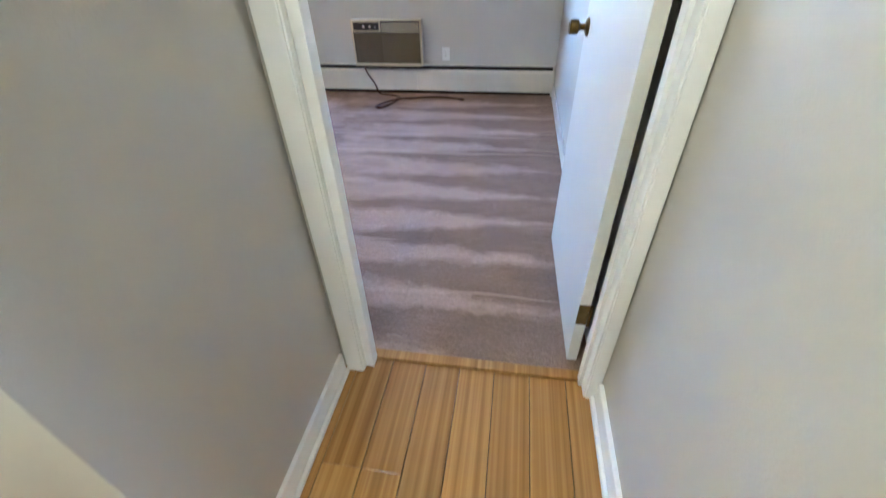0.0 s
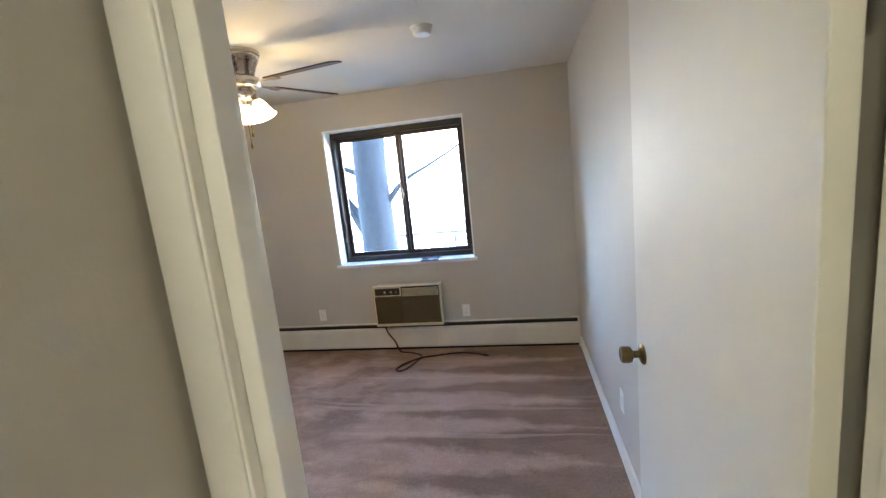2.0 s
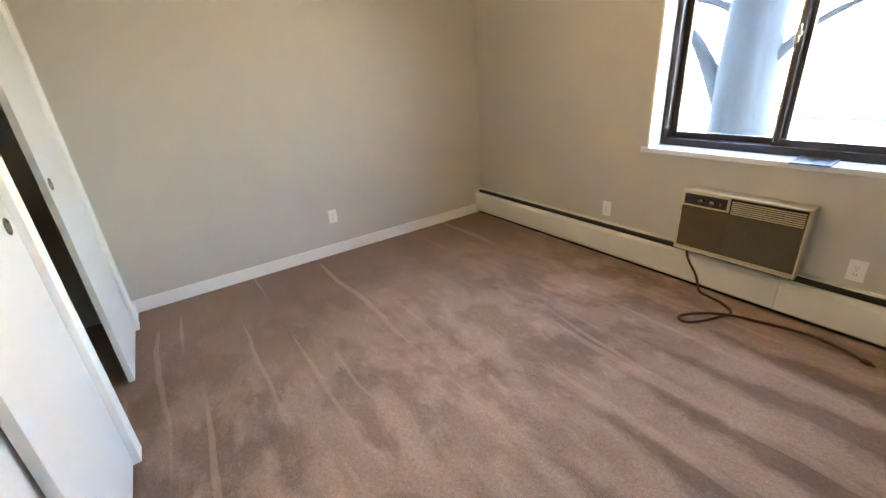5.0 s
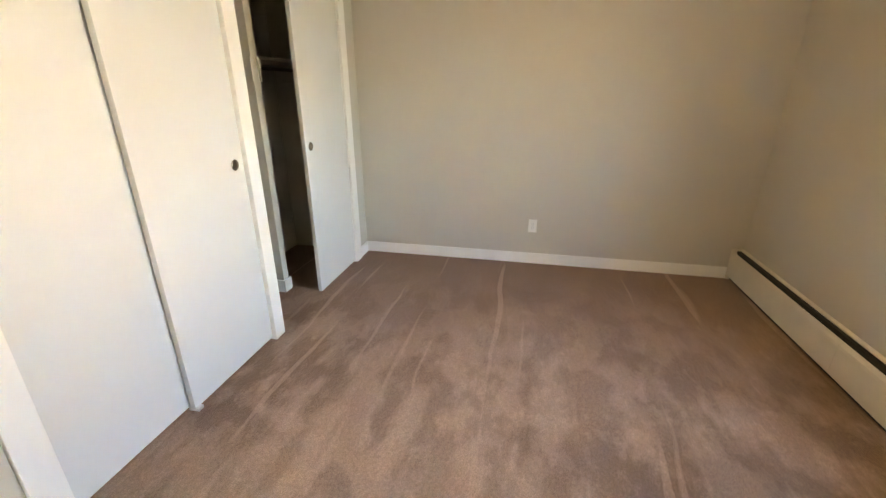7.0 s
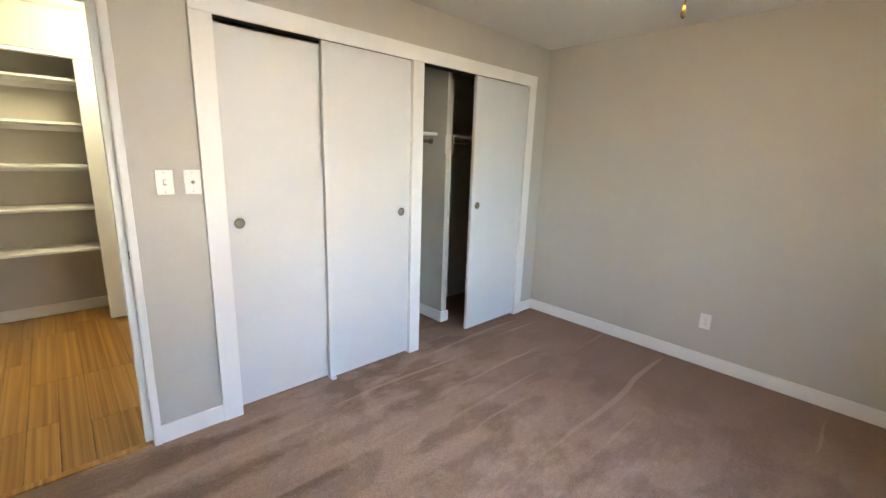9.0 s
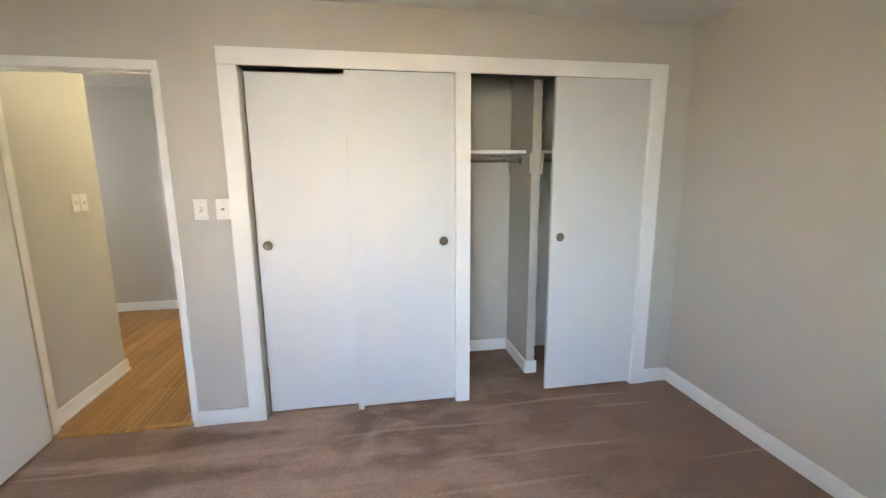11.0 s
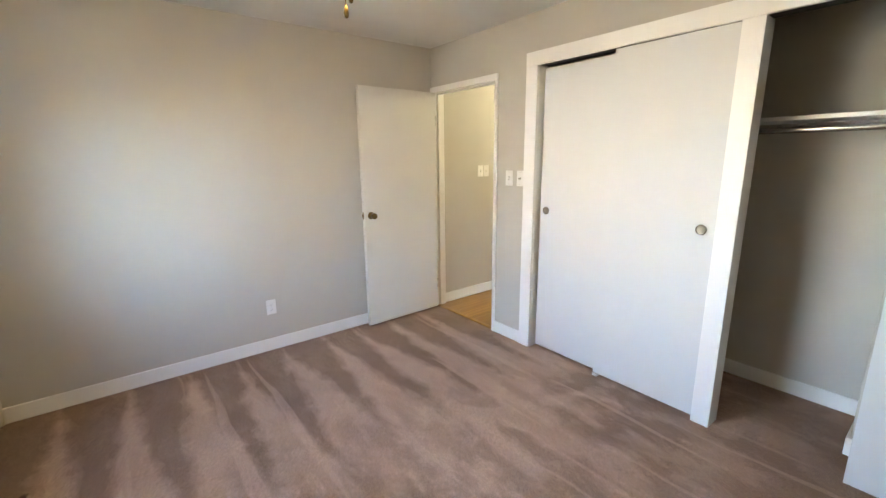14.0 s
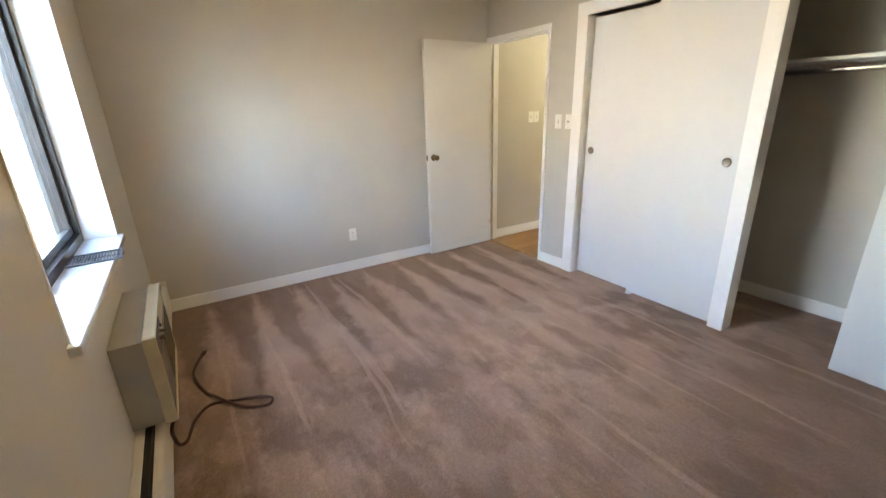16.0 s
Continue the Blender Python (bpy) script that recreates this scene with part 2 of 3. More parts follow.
def boxes(*rows, bevel=0.0):
    bm = bmesh.new()
    for r in rows:
        box(bm, *r, bevel=bevel)
    return bm


def lathe(profile, m=Matrix(), n=24, bm=None):
    """Turns (radius, height) pairs about z."""
    bm = bm or bmesh.new()
    rings = []
    for r, z in profile:
        if r < 1e-6:
            rings.append([bm.verts.new(m @ Vector((0, 0, z)))])
        else:
            rings.append([bm.verts.new(m @ Vector((r * math.cos(2 * math.pi * i / n), r * math.sin(2 * math.pi * i / n), z))) for i in range(n)])
    for a, b in zip(rings, rings[1:]):
        for i in range(n):
            q = [a[i % len(a)], a[(i + 1) % len(a)], b[(i + 1) % len(b)], b[i % len(b)]]
            q = list(dict.fromkeys(q))
            if len(q) > 2:
                bm.faces.new(q)
    bmesh.ops.recalc_face_normals(bm, faces=bm.faces)
    return bm


def tube(points, radii, n=8, bm=None, smooth=6):
    """A round tube along a smooth line through points."""
    bm = bm or bmesh.new()
    p = [Vector(q) for q in points]
    r = list(radii) if isinstance(radii, (list, tuple)) else [radii] * len(p)
    ext = [2 * p[0] - p[1], *p, 2 * p[-1] - p[-2]]
    line, rad = [], []
    for i in range(len(p) - 1):
        a, b, c, d = ext[i:i + 4]
        for k in range(smooth):
            t = k / smooth
            line.append(0.5 * (2 * b + (c - a) * t + (2 * a - 5 * b + 4 * c - d) * t * t + (3 * b - a - 3 * c + d) * t ** 3))
            rad.append(r[i] * (1 - t) + r[i + 1] * t)
    line.append(p[-1])
    rad.append(r[-1])
    rings, up = [], Vector((0.21, 0.34, 0.91))
    for i, q in enumerate(line):
        d = (line[min(i + 1, len(line) - 1)] - line[max(i - 1, 0)]).normalized()
        s = d.cross(up)
        s = s.normalized() if s.length > 1e-4 else d.orthogonal().normalized()
        up = s.cross(d)
        rings.append([bm.verts.new(q + rad[i] * (math.cos(2 * math.pi * k / n) * s + math.sin(2 * math.pi * k / n) * up)) for k in range(n)])
    for a, b in zip(rings, rings[1:]):
        for k in range(n):
            bm.faces.new((a[k], a[(k + 1) % n], b[(k + 1) % n], b[k]))
    bm.faces.new(rings[0][::-1])
    bm.faces.new(rings[-1])
    bmesh.ops.recalc_face_normals(bm, faces=bm.faces)
    return bm


def mesh_of(name, bm, material, smooth=False):
    me = bpy.data.meshes.new(name)
    bm.to_mesh(me)
    bm.free()
    me.materials.append(material)
    if smooth:
        for f in me.polygons:
            f.use_smooth = True
        me.set_sharp_from_angle(angle=radians(40))
    return me


def thing(name, at, label, category, group=""):
    ob = new(name)
    ob.matrix_basis = at if isinstance(at, Matrix) else Matrix.Translation(at)
    ob.empty_display_size = 0.05
    return tagged(ob, label, category, group)


def part(name, bm, material, parent, label="", smooth=False):
    """A mesh written in the world's metres, hung under a thing or a part."""
    root = parent
    while root.parent:
        root = root.parent
    bm.transform(root.matrix_basis.inverted())
    ob = new(name, mesh_of(name, bm, material, smooth))
    ob.parent = parent
    return tagged(ob, label)


def structure(name, bm, material, label, category=""):
    return tagged(new(name, mesh_of(name, bm, material)), label, category or name.split("_")[0], kind="structure")


def wall_x(x0, x1, y0, y1, height, holes, z0=-0.05):
    """A wall along x with rectangular holes (xa, xb, za, zb)."""
    bm, at = bmesh.new(), x0
    for xa, xb, za, zb in sorted(holes):
        box(bm, at, xa, y0, y1, z0, height)
        if za > z0 + 0.06:
            box(bm, xa, xb, y0, y1, z0, za)
        box(bm, xa, xb, y0, y1, zb, height)
        at = xb
    box(bm, at, x1, y0, y1, z0, height)
    return bm


# ---- structure: bedroom ----
W, D, H = -4.03, 3.20, 2.43
BACK = -0.095
WX0, WX1, WZ0, WZ1 = -2.224, -0.898, 0.858, 2.136
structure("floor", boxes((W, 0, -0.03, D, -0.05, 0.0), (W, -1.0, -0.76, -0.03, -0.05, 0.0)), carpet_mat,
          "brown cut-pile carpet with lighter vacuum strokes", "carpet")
structure("wall_north", wall_x(W - 0.15, 0.15, D, D + 0.26, H, [(WX0, WX1, WZ0 - 0.03, WZ1)]), wall_paint, "greige painted wall with the window")
structure("wall_east", boxes((0, 0.12, -0.90, D, -0.05, H)), wall_paint, "greige painted wall behind the open door")
structure("wall_west", boxes((W - 0.12, W, -0.80, D, -0.05, H)), wall_paint, "greige painted plain wall")
structure("wall_south", wall_x(W, 0.0, BACK, 0.0, H, [(-0.857, -0.03, -0.05, 2.068), (-3.76, -1.235, -0.05, 2.11)]), wall_paint,
          "greige painted wall with doorway and closet")
structure("ceiling", boxes((W - 0.15, 2.3, -2.7, D + 0.26, H, H + 0.12)), ceiling_paint, "matt white painted ceiling")
structure("wall_closet_back", boxes((W, -0.915, -0.80, -0.755, -0.05, H)), wall_paint, "greige painted closet back wall")
structure("wall_hall_west", boxes((-1.0, -0.915, -0.755, BACK, -0.05, H)), wall_paint, "greige painted hall side wall")

# skirting
def skirting(name, x0, x1, y0, y1, h=0.098):
    bm = boxes((x0, x1, y0, y1, 0.0, h), bevel=0.004)
    return structure(name, bm, trim_paint, "white painted skirting board", "baseboard")


skirting("baseboard_east", -0.014, 0.002, 0.03, 3.11)
skirting("baseboard_west", W - 0.002, W + 0.014, 0.0, 3.11)
skirting("baseboard_pier", -1.158, -0.867, -0.002, 0.013)
skirting("baseboard_corner", W + 0.014, -3.838, -0.002, 0.013)
skirting("baseboard_closet_back", -3.06, -1.0, -0.757, -0.742)
skirting("baseboard_closet_side", -3.064, -3.046, -0.742, -0.292)
skirting("baseboard_closet_end", -3.141, -3.046, -0.292, -0.276)

# ---- doorway ----
frame_bm = boxes((-0.857, -0.834, BACK - 0.012, 0.012, 0, 2.045), (-0.05, -0.03, BACK - 0.012, 0.012, 0, 2.045),
                 (-0.857, -0.03, BACK - 0.012, 0.012, 2.045, 2.068),
                 (-0.834, -0.804, -0.086, -0.040, 0, 2.045), (-0.062, -0.05, -0.065, -0.030, 0, 2.045), (-0.804, -0.062, -0.065, -0.030, 2.033, 2.045), bevel=0.002)
door_frame = structure("door_frame", frame_bm, trim_paint, "white painted wooden door frame", "door frame")
casing = boxes((-0.868, -0.838, 0.0, 0.016, 0, 2.094), (-0.044, -0.003, 0.0, 0.016, 0, 2.094), (-0.838, -0.044, 0.0, 0.016, 2.046, 2.094), bevel=0.003)
part("casing", casing, trim_paint, door_frame)
casing = boxes((-0.898, -0.838, BACK - 0.018, BACK, 0, 2.10), (-0.044, -0.004, BACK - 0.018, BACK, 0, 2.10), (-0.838, -0.044, BACK - 0.018, BACK, 2.046, 2.10), bevel=0.003)
part("casing", casing, trim_paint, door_frame)
strike = boxes((-0.8345, -0.8325, -0.022, 0.010, 0.968, 1.008))
plate = part("strike_plate", strike, brass, door_frame, "tarnished brass strike plate")
part("latch_hole", boxes((-0.8327, -0.8318, -0.014, 0.002, 0.976, 1.000)), slot_dark, plate)
threshold = boxes((-0.834, -0.05, -0.045, -0.004, -0.01, 0.009), bevel=0.004)
structure("threshold", threshold, bamboo_mat, "golden wooden threshold strip", "trim")

# the open door, hinged at the east jamb
leaf_at = pose(-0.062, 0.030, 0, 0, 0, 1.5)
door = thing("door_1", leaf_at, "plain off-white flush door standing open", "door")
door["kind"] = "structure"


def on_leaf(bm):
    bm.transform(leaf_at)
    return bm


part("leaf", on_leaf(boxes((-0.036, 0.0, 0.0, 0.775, 0.02, 2.04), bevel=0.002)), door_paint, door)
for z in (0.26, 1.80):
    hinge = boxes((-0.036, -0.001, -0.0025, 0.0005, z - 0.045, z + 0.045))
    lathe([(0, -0.048), (0.006, -0.048), (0.006, 0.048), (0, 0.048)], pose(0.004, -0.006, z), 10, hinge)
    part("hinge", on_leaf(hinge), brass, door, "dull brass hinge")
knob_shape = [(0, 0.0), (0.032, 0.0), (0.032, 0.004), (0.026, 0.009), (0.012, 0.012), (0.011, 0.026), (0.016, 0.032), (0.024, 0.036),
              (0.026, 0.044), (0.026, 0.062), (0.022, 0.066), (0.014, 0.064), (0, 0.063)]
for side, turn in ((-0.036, -90), (0.0, 90)):
    shape = knob_shape if side else [(r, z * 0.8) for r, z in knob_shape]
    knob = lathe(shape, pose(side, 0.712, 1.0, 0, turn, 0), 12)
    part("door_knob", on_leaf(knob), brass, door, "faceted brass knob with round rose", smooth=True)
part("latch_plate", on_leaf(boxes((-0.028, -0.008, 0.774, 0.7765, 0.97, 1.03), (-0.023, -0.013, 0.7765, 0.785, 0.99, 1.01))), brass, door)

# ---- closet front ----
closet_frame = structure("closet_frame", boxes((-1.255, -1.155, 0.0, 0.02, 0, 2.085), (-3.835, -3.735, 0.0, 0.02, 0, 2.085),
                         (-3.835, -1.155, 0.0, 0.022, 2.085, 2.176), bevel=0.003), trim_paint, "wide white closet door surround", "trim")
part("post", boxes((-2.545, -2.452, -0.10, 0.02, 0, 2.084), bevel=0.002), trim_paint, closet_frame)
part("jamb", boxes((-1.255, -1.235, BACK, -0.001, 0, 2.085)), trim_paint, closet_frame)
part("jamb", boxes((-3.755, -3.735, BACK, -0.001, 0, 2.085)), trim_paint, closet_frame)
part("track", boxes((-3.735, -1.255, BACK, -0.001, 2.087, 2.11)), slot_dark, closet_frame)


def closet_door(x0, x1, y0, top, pull_x, label):
    ob = thing("sliding_closet_door", ((x0 + x1) / 2, y0, 0), label, "closet door", "sliding closet doors")
    part("panel", boxes((x0, x1, y0 - 0.028, y0, 0.018, top), bevel=0.0015), closet_paint, ob)
    ring = lathe([(0.0265, 0), (0.0285, 0.003), (0.026, 0.0045), (0.023, 0.003), (0.0225, 0.001)], pose(pull_x, y0, 1.088, -90, 0, 0), 28)
    part("finger_pull", ring, chrome, ob, "round satin metal finger pull", smooth=True)
    cup = lathe([(0.0225, 0.001), (0.021, 0.0006), (0.016, 0.0003), (0, 0.0002)], pose(pull_x, y0, 1.088, -90, 0, 0), 28)
    part("pull_cup", cup, pull_inside, ob, "dull bronze finger cup", smooth=True)
    return ob


closet_door(-1.95, -1.272, -0.046, 2.066, -1.327, "plain white sliding closet door on the rear track")
closet_door(-2.450, -1.812, -0.006, 2.084, -2.380, "plain white sliding closet door on the front track")
closet_door(-3.734, -3.090, 0.000, 2.084, -3.155, "plain white sliding closet door pushed half open")
guide = thing("door_guide", (-1.83, -0.01, 0), "small white plastic floor guide under the closet doors", "door guide")
part("block", boxes((-1.85, -1.815, -0.05, 0.006, 0, 0.016), bevel=0.002), plastic, guide)

# ---- closet inside ----
partition = structure("wall_closet_partition", boxes((-3.125, -3.06, -0.755, -0.29, -0.02, 2.429), bevel=0.003), wall_paint, "grey painted closet partition", "wall")
for x0, x1, tint in ((-3.058, -1.002, "west"), (W + 0.002, -3.127, "east")):
    shelf = thing("closet_shelf", ((x0 + x1) / 2, -0.6, 1.645), "white painted closet shelf with hanging rail below", "shelf", "closet shelves")
    part("board", boxes((x0, x1, -0.754, -0.40, 1.645, 1.667), bevel=0.002), trim_paint, shelf)
    part("cleat", boxes((x0, x1, -0.754, -0.736, 1.50, 1.644)), wall_paint, shelf)
    for xa in (x0, x1 - 0.018):
        part("side_cleat", boxes((xa, xa + 0.018, -0.735, -0.282, 1.50, 1.644), bevel=0.002), wall_paint, shelf)
    part("hanging_rail", tube([(x0 + 0.018, -0.46, 1.598), (x1 - 0.018, -0.46, 1.598)], 0.016, 14), chrome, shelf, "chrome hanging rail", smooth=True)
    for xa, s in ((x0 + 0.018, 1), (x1 - 0.018, -1)):
        part("rail_socket", lathe([(0, 0), (0.028, 0), (0.026, 0.012), (0.018, 0.014)], pose(xa, -0.46, 1.598, 0, 90 * s, 0), 18), chrome, shelf)

# ---- window ----
structure("window_reveal", boxes((WX0 - 0.001, WX0 + 0.012, D - 0.004, 3.34, WZ0, WZ1 - 0.012), (WX1 - 0.012, WX1 + 0.001, D - 0.004, 3.34, WZ0, WZ1 - 0.012),
          (WX0 - 0.001, WX1 + 0.001, D - 0.004, 3.34, WZ1 - 0.012, WZ1 + 0.001)), trim_paint, "white painted window reveal", "window reveal")
structure("window_sill", boxes((WX0 - 0.03, WX1 + 0.022, 3.168, 3.36, WZ0 - 0.028, WZ0 + 0.004), bevel=0.005), sill_stone, "glossy white painted window sill", "window sill")
window = thing("window_1", ((WX0 + WX1) / 2, 3.36, WZ0), "dark bronze aluminium sliding window", "window")
window["kind"] = "structure"
x0, x1, z0, z1 = WX0 + 0.012, WX1 - 0.012, WZ0 + 0.004, WZ1 - 0.012
ya, yb = 3.335, 3.43
part("outer_frame", boxes((x0, x0 + 0.035, ya, yb, z0, z1), (x1 - 0.035, x1, ya, yb, z0, z1), (x0 + 0.035, x1 - 0.035, ya, yb, z1 - 0.055, z1),
     (x0 + 0.035, x1 - 0.035, ya, yb, z0, z0 + 0.045), bevel=0.002), bronze, window)
mid = -1.545
for name, xa, xb, y, st in (("fixed_sash", x0 + 0.035, mid + 0.03, 3.395, 0.034), ("sliding_sash", mid - 0.03, x1 - 0.035, 3.36, 0.036)):
    za, zb = z0 + 0.045, z1 - 0.055
    sash = part(name, boxes((xa, xa + st, y, y + 0.028, za, zb), (xb - st, xb, y, y + 0.028, za, zb), (xa + st, xb - st, y, y + 0.028, zb - 0.034, zb),
                (xa + st, xb - st, y, y + 0.028, za, za + 0.038), bevel=0.002), bronze, window)
    pane = part("pane", boxes((xa + st - 0.004, xb - st + 0.004, y + 0.012, y + 0.016, za + 0.034, zb - 0.030)), glass_mat, sash)
    pane.visible_shadow = False
    if name == "sliding_sash":
        part("pull_strip", boxes((xa + 0.008, xa + 0.013, y - 0.006, y, za + 0.02, zb - 0.02)), chrome, sash, "bright metal strip on the meeting rail")
        part("latch", boxes((xa + 0.002, xa + 0.024, y - 0.016, y - 0.006, 1.44, 1.53), (xa + 0.014, xa + 0.034, y - 0.024, y - 0.010, 1.47, 1.495), bevel=0.003), chrome, sash, "small metal latch")

register = thing("vent_register", (-1.31, 3.25, WZ0 + 0.004), "loose grey metal floor register lying across the sill", "vent grille")
reg_at = pose(-1.325, 3.252, WZ0 + 0.0045, 0, 0, 3)
frame_rows = [(-0.085, -0.073, -0.11, 0.11, 0, 0.008), (0.073, 0.085, -0.11, 0.11, 0, 0.008), (-0.073, 0.073, -0.11, -0.098, 0, 0.008), (-0.073, 0.073, 0.098, 0.11, 0, 0.008), (-0.004, 0.004, -0.098, 0.098, 0, 0.005)]
bm = boxes(*frame_rows)
bm.transform(reg_at)
part("rim", bm, grey_metal, register)
for i in range(17):
    y = -0.090 + i * 0.01125
    bm = boxes((-0.073, 0.073, y - 0.0028, y + 0.0028, 0.001, 0.0075))
    bm.transform(reg_at)
    part("slat", bm, grey_metal, register)
bm = boxes((-0.02, 0.0, -0.118, -0.108, 0.004, 0.010))
bm.transform(reg_at)
part("lever", bm, nickel, register)

# ---- baseboard heater ----
heater = thing("baseboard_heater", (-2.0, 3.16, 0), "long cream enamelled baseboard heater with dark top slot", "heater")
hx0, hx1 = W + 0.004, -0.006
part("back_plate", boxes((hx0, hx1, 3.188, 3.199, 0.0, 0.258), (hx0, hx1, 3.168, 3.188, 0.250, 0.258), bevel=0.001), heater_paint, heater)
section = [(3.118, 0.030), (3.112, 0.038), (3.112, 0.196), (3.116, 0.212), (3.126, 0.222), (3.140, 0.226), (3.140, 0.218), (3.124, 0.206), (3.120, 0.190), (3.120, 0.034)]
for xa, xb in ((hx0, -2.72), (-2.718, -1.30), (-1.298, hx1)):
    front = bmesh.new()
    a = [front.verts.new((xa, y, z)) for y, z in section]
    b = [front.verts.new((xb, y, z)) for y, z in section]
    for i in range(len(section)):
        j = (i + 1) % len(section)
        front.faces.new((a[i], a[j], b[j], b[i]))
    front.faces.new(a)
    front.faces.new(b[::-1])
    bmesh.ops.recalc_face_normals(front, faces=front.faces)
    part("front_cover", front, heater_paint, heater)
# near-black boxes: the shade inside and in the top slot, given as colour
part("shade_filler", boxes((hx0 + 0.01, hx1 - 0.01, 3.135, 3.187, 0.006, 0.205)), slot_dark, heater, "near-black filler for the shade inside the heater")
part("slot_shade", boxes((hx0 + 0.01, hx1 - 0.01, 3.146, 3.187, 0.206, 0.2485)), slot_dark, heater, "near-black strip standing in for shade in the top slot")
for xa in (hx0, hx1 - 0.02):
    part("end_cap", boxes((xa, xa + 0.02, 3.110, 3.1985, 0.0, 0.259), bevel=0.003), heater_paint, heater)

# ---- air conditioner ----
ax0, ax1, az0, az1, ay = -1.875, -1.228, 0.272, 0.662, 3.045
ac = thing("air_conditioner", ((ax0 + ax1) / 2, 3.2, az0), "old beige and brown through-wall air conditioner", "air conditioner")
part("case", boxes((ax0 + 0.010, ax1 - 0.010, 3.085, 3.1995, az0 + 0.008, az1 - 0.012), bevel=0.003), case_paint, ac, "grey-beige metal case")
b = 0.011
part("bezel", boxes((ax0, ax0 + b, ay, 3.092, az0, az1), (ax1 - b, ax1, ay, 3.092, az0, az1), (ax0 + b, ax1 - b, ay, 3.092, az1 - b, az1),
     (ax0 + b, ax1 - b, ay, 3.092, az0, az0 + 0.018), bevel=0.004), bezel_paint, ac, "yellowed beige plastic bezel")
part("inner_back", boxes((ax0 + b, ax1 - b, ay + 0.016, 3.086, az0 + 0.018, az1 - b)), slot_dark, ac)
part("front_panel", boxes((ax0 + b + 0.003, ax1 - b - 0.003, ay + 0.004, ay + 0.016, az0 + 0.027, az1 - 0.106), bevel=0.003), panel_brown, ac, "brown front panel")
cx1 = ax0 + 0.275
control = part("control_panel", boxes((ax0 + b, cx1, ay + 0.004, ay + 0.014, az1 - 0.098, az1 - b), bevel=0.002), bezel_paint, ac)
part("control_face", boxes((ax0 + b + 0.014, cx1 - 0.012, ay + 0.001, ay + 0.004, az1 - 0.085, az1 - b - 0.010)), panel_black, control)
for kx in (ax0 + 0.125, ax0 + 0.185):
    part("dial", lathe([(0, 0.018), (0.008, 0.018), (0.014, 0.014), (0.016, 0.0)], pose(kx, ay + 0.001, az1 - 0.055, 90, 0, 0), 16), chrome, control, "small chrome dial", smooth=True)
part("button", boxes((ax0 + 0.225, ax0 + 0.237, ay - 0.005, ay + 0.001, az1 - 0.064, az1 - 0.048)), chrome, control)
gx0, gx1, gz0, gz1 = cx1 + 0.01, ax1 - b - 0.008, az0 + 0.03, az1 - 0.115
nbars = 27
for i in range(nbars):
    x = gx0 + (gx1 - gx0) * i / (nbars - 1)
    part("grille_bar", boxes((x - 0.0028, x + 0.0028, ay + 0.0015, ay + 0.0045, gz0 + 0.012, gz1 - 0.01)), bar_brown, ac)
for i in range(7):
    z = az1 - 0.030 - i * 0.0115
    part("louvre", boxes((gx0, gx1, ay + 0.005, ay + 0.014, z - 0.0026, z + 0.0026)), bezel_paint, ac)
part("lower_rail", boxes((ax0 + b, ax1 - b, ay + 0.006, ay + 0.014, az0 + 0.018, az0 + 0.026)), bezel_paint, ac)

cord = thing("power_cord", (-1.45, 2.9, 0), "dark brown power cord looped loosely on the carpet", "power cord")
run = [(-1.80, 3.085, 0.275), (-1.795, 3.075, 0.235), (-1.775, 3.092, 0.17), (-1.73, 3.098, 0.10), (-1.70, 3.09, 0.03), (-1.66, 3.06, 0.009), (-1.53, 3.025, 0.009), (-1.44, 2.95, 0.009),
       (-1.465, 2.85, 0.009), (-1.505, 2.74, 0.009), (-1.56, 2.665, 0.009), (-1.61, 2.69, 0.009), (-1.575, 2.78, 0.010), (-1.49, 2.86, 0.017),
       (-1.40, 2.915, 0.018), (-1.31, 2.96, 0.009), (-1.17, 3.0, 0.009), (-1.05, 3.01, 0.009), (-0.94, 2.985, 0.009), (-0.865, 2.952, 0.009)]
part("cable", tube(run, 0.0078, 8, smooth=7), cord_brown, cord, smooth=True)
plug_at = pose(-0.85, 2.945, 0.011, 0, 0, -22)
bm = boxes((-0.02, 0.018, -0.011, 0.011, -0.009, 0.009), bevel=0.003)
bm.transform(plug_at)
plug = part("plug", bm, cord_brown, cord)
bm = boxes((0.018, 0.036, -0.0075, -0.006, -0.003, 0.003), (0.018, 0.036, 0.006, 0.0075, -0.003, 0.003))
bm.transform(plug_at)
part("prongs", bm, brass, plug)


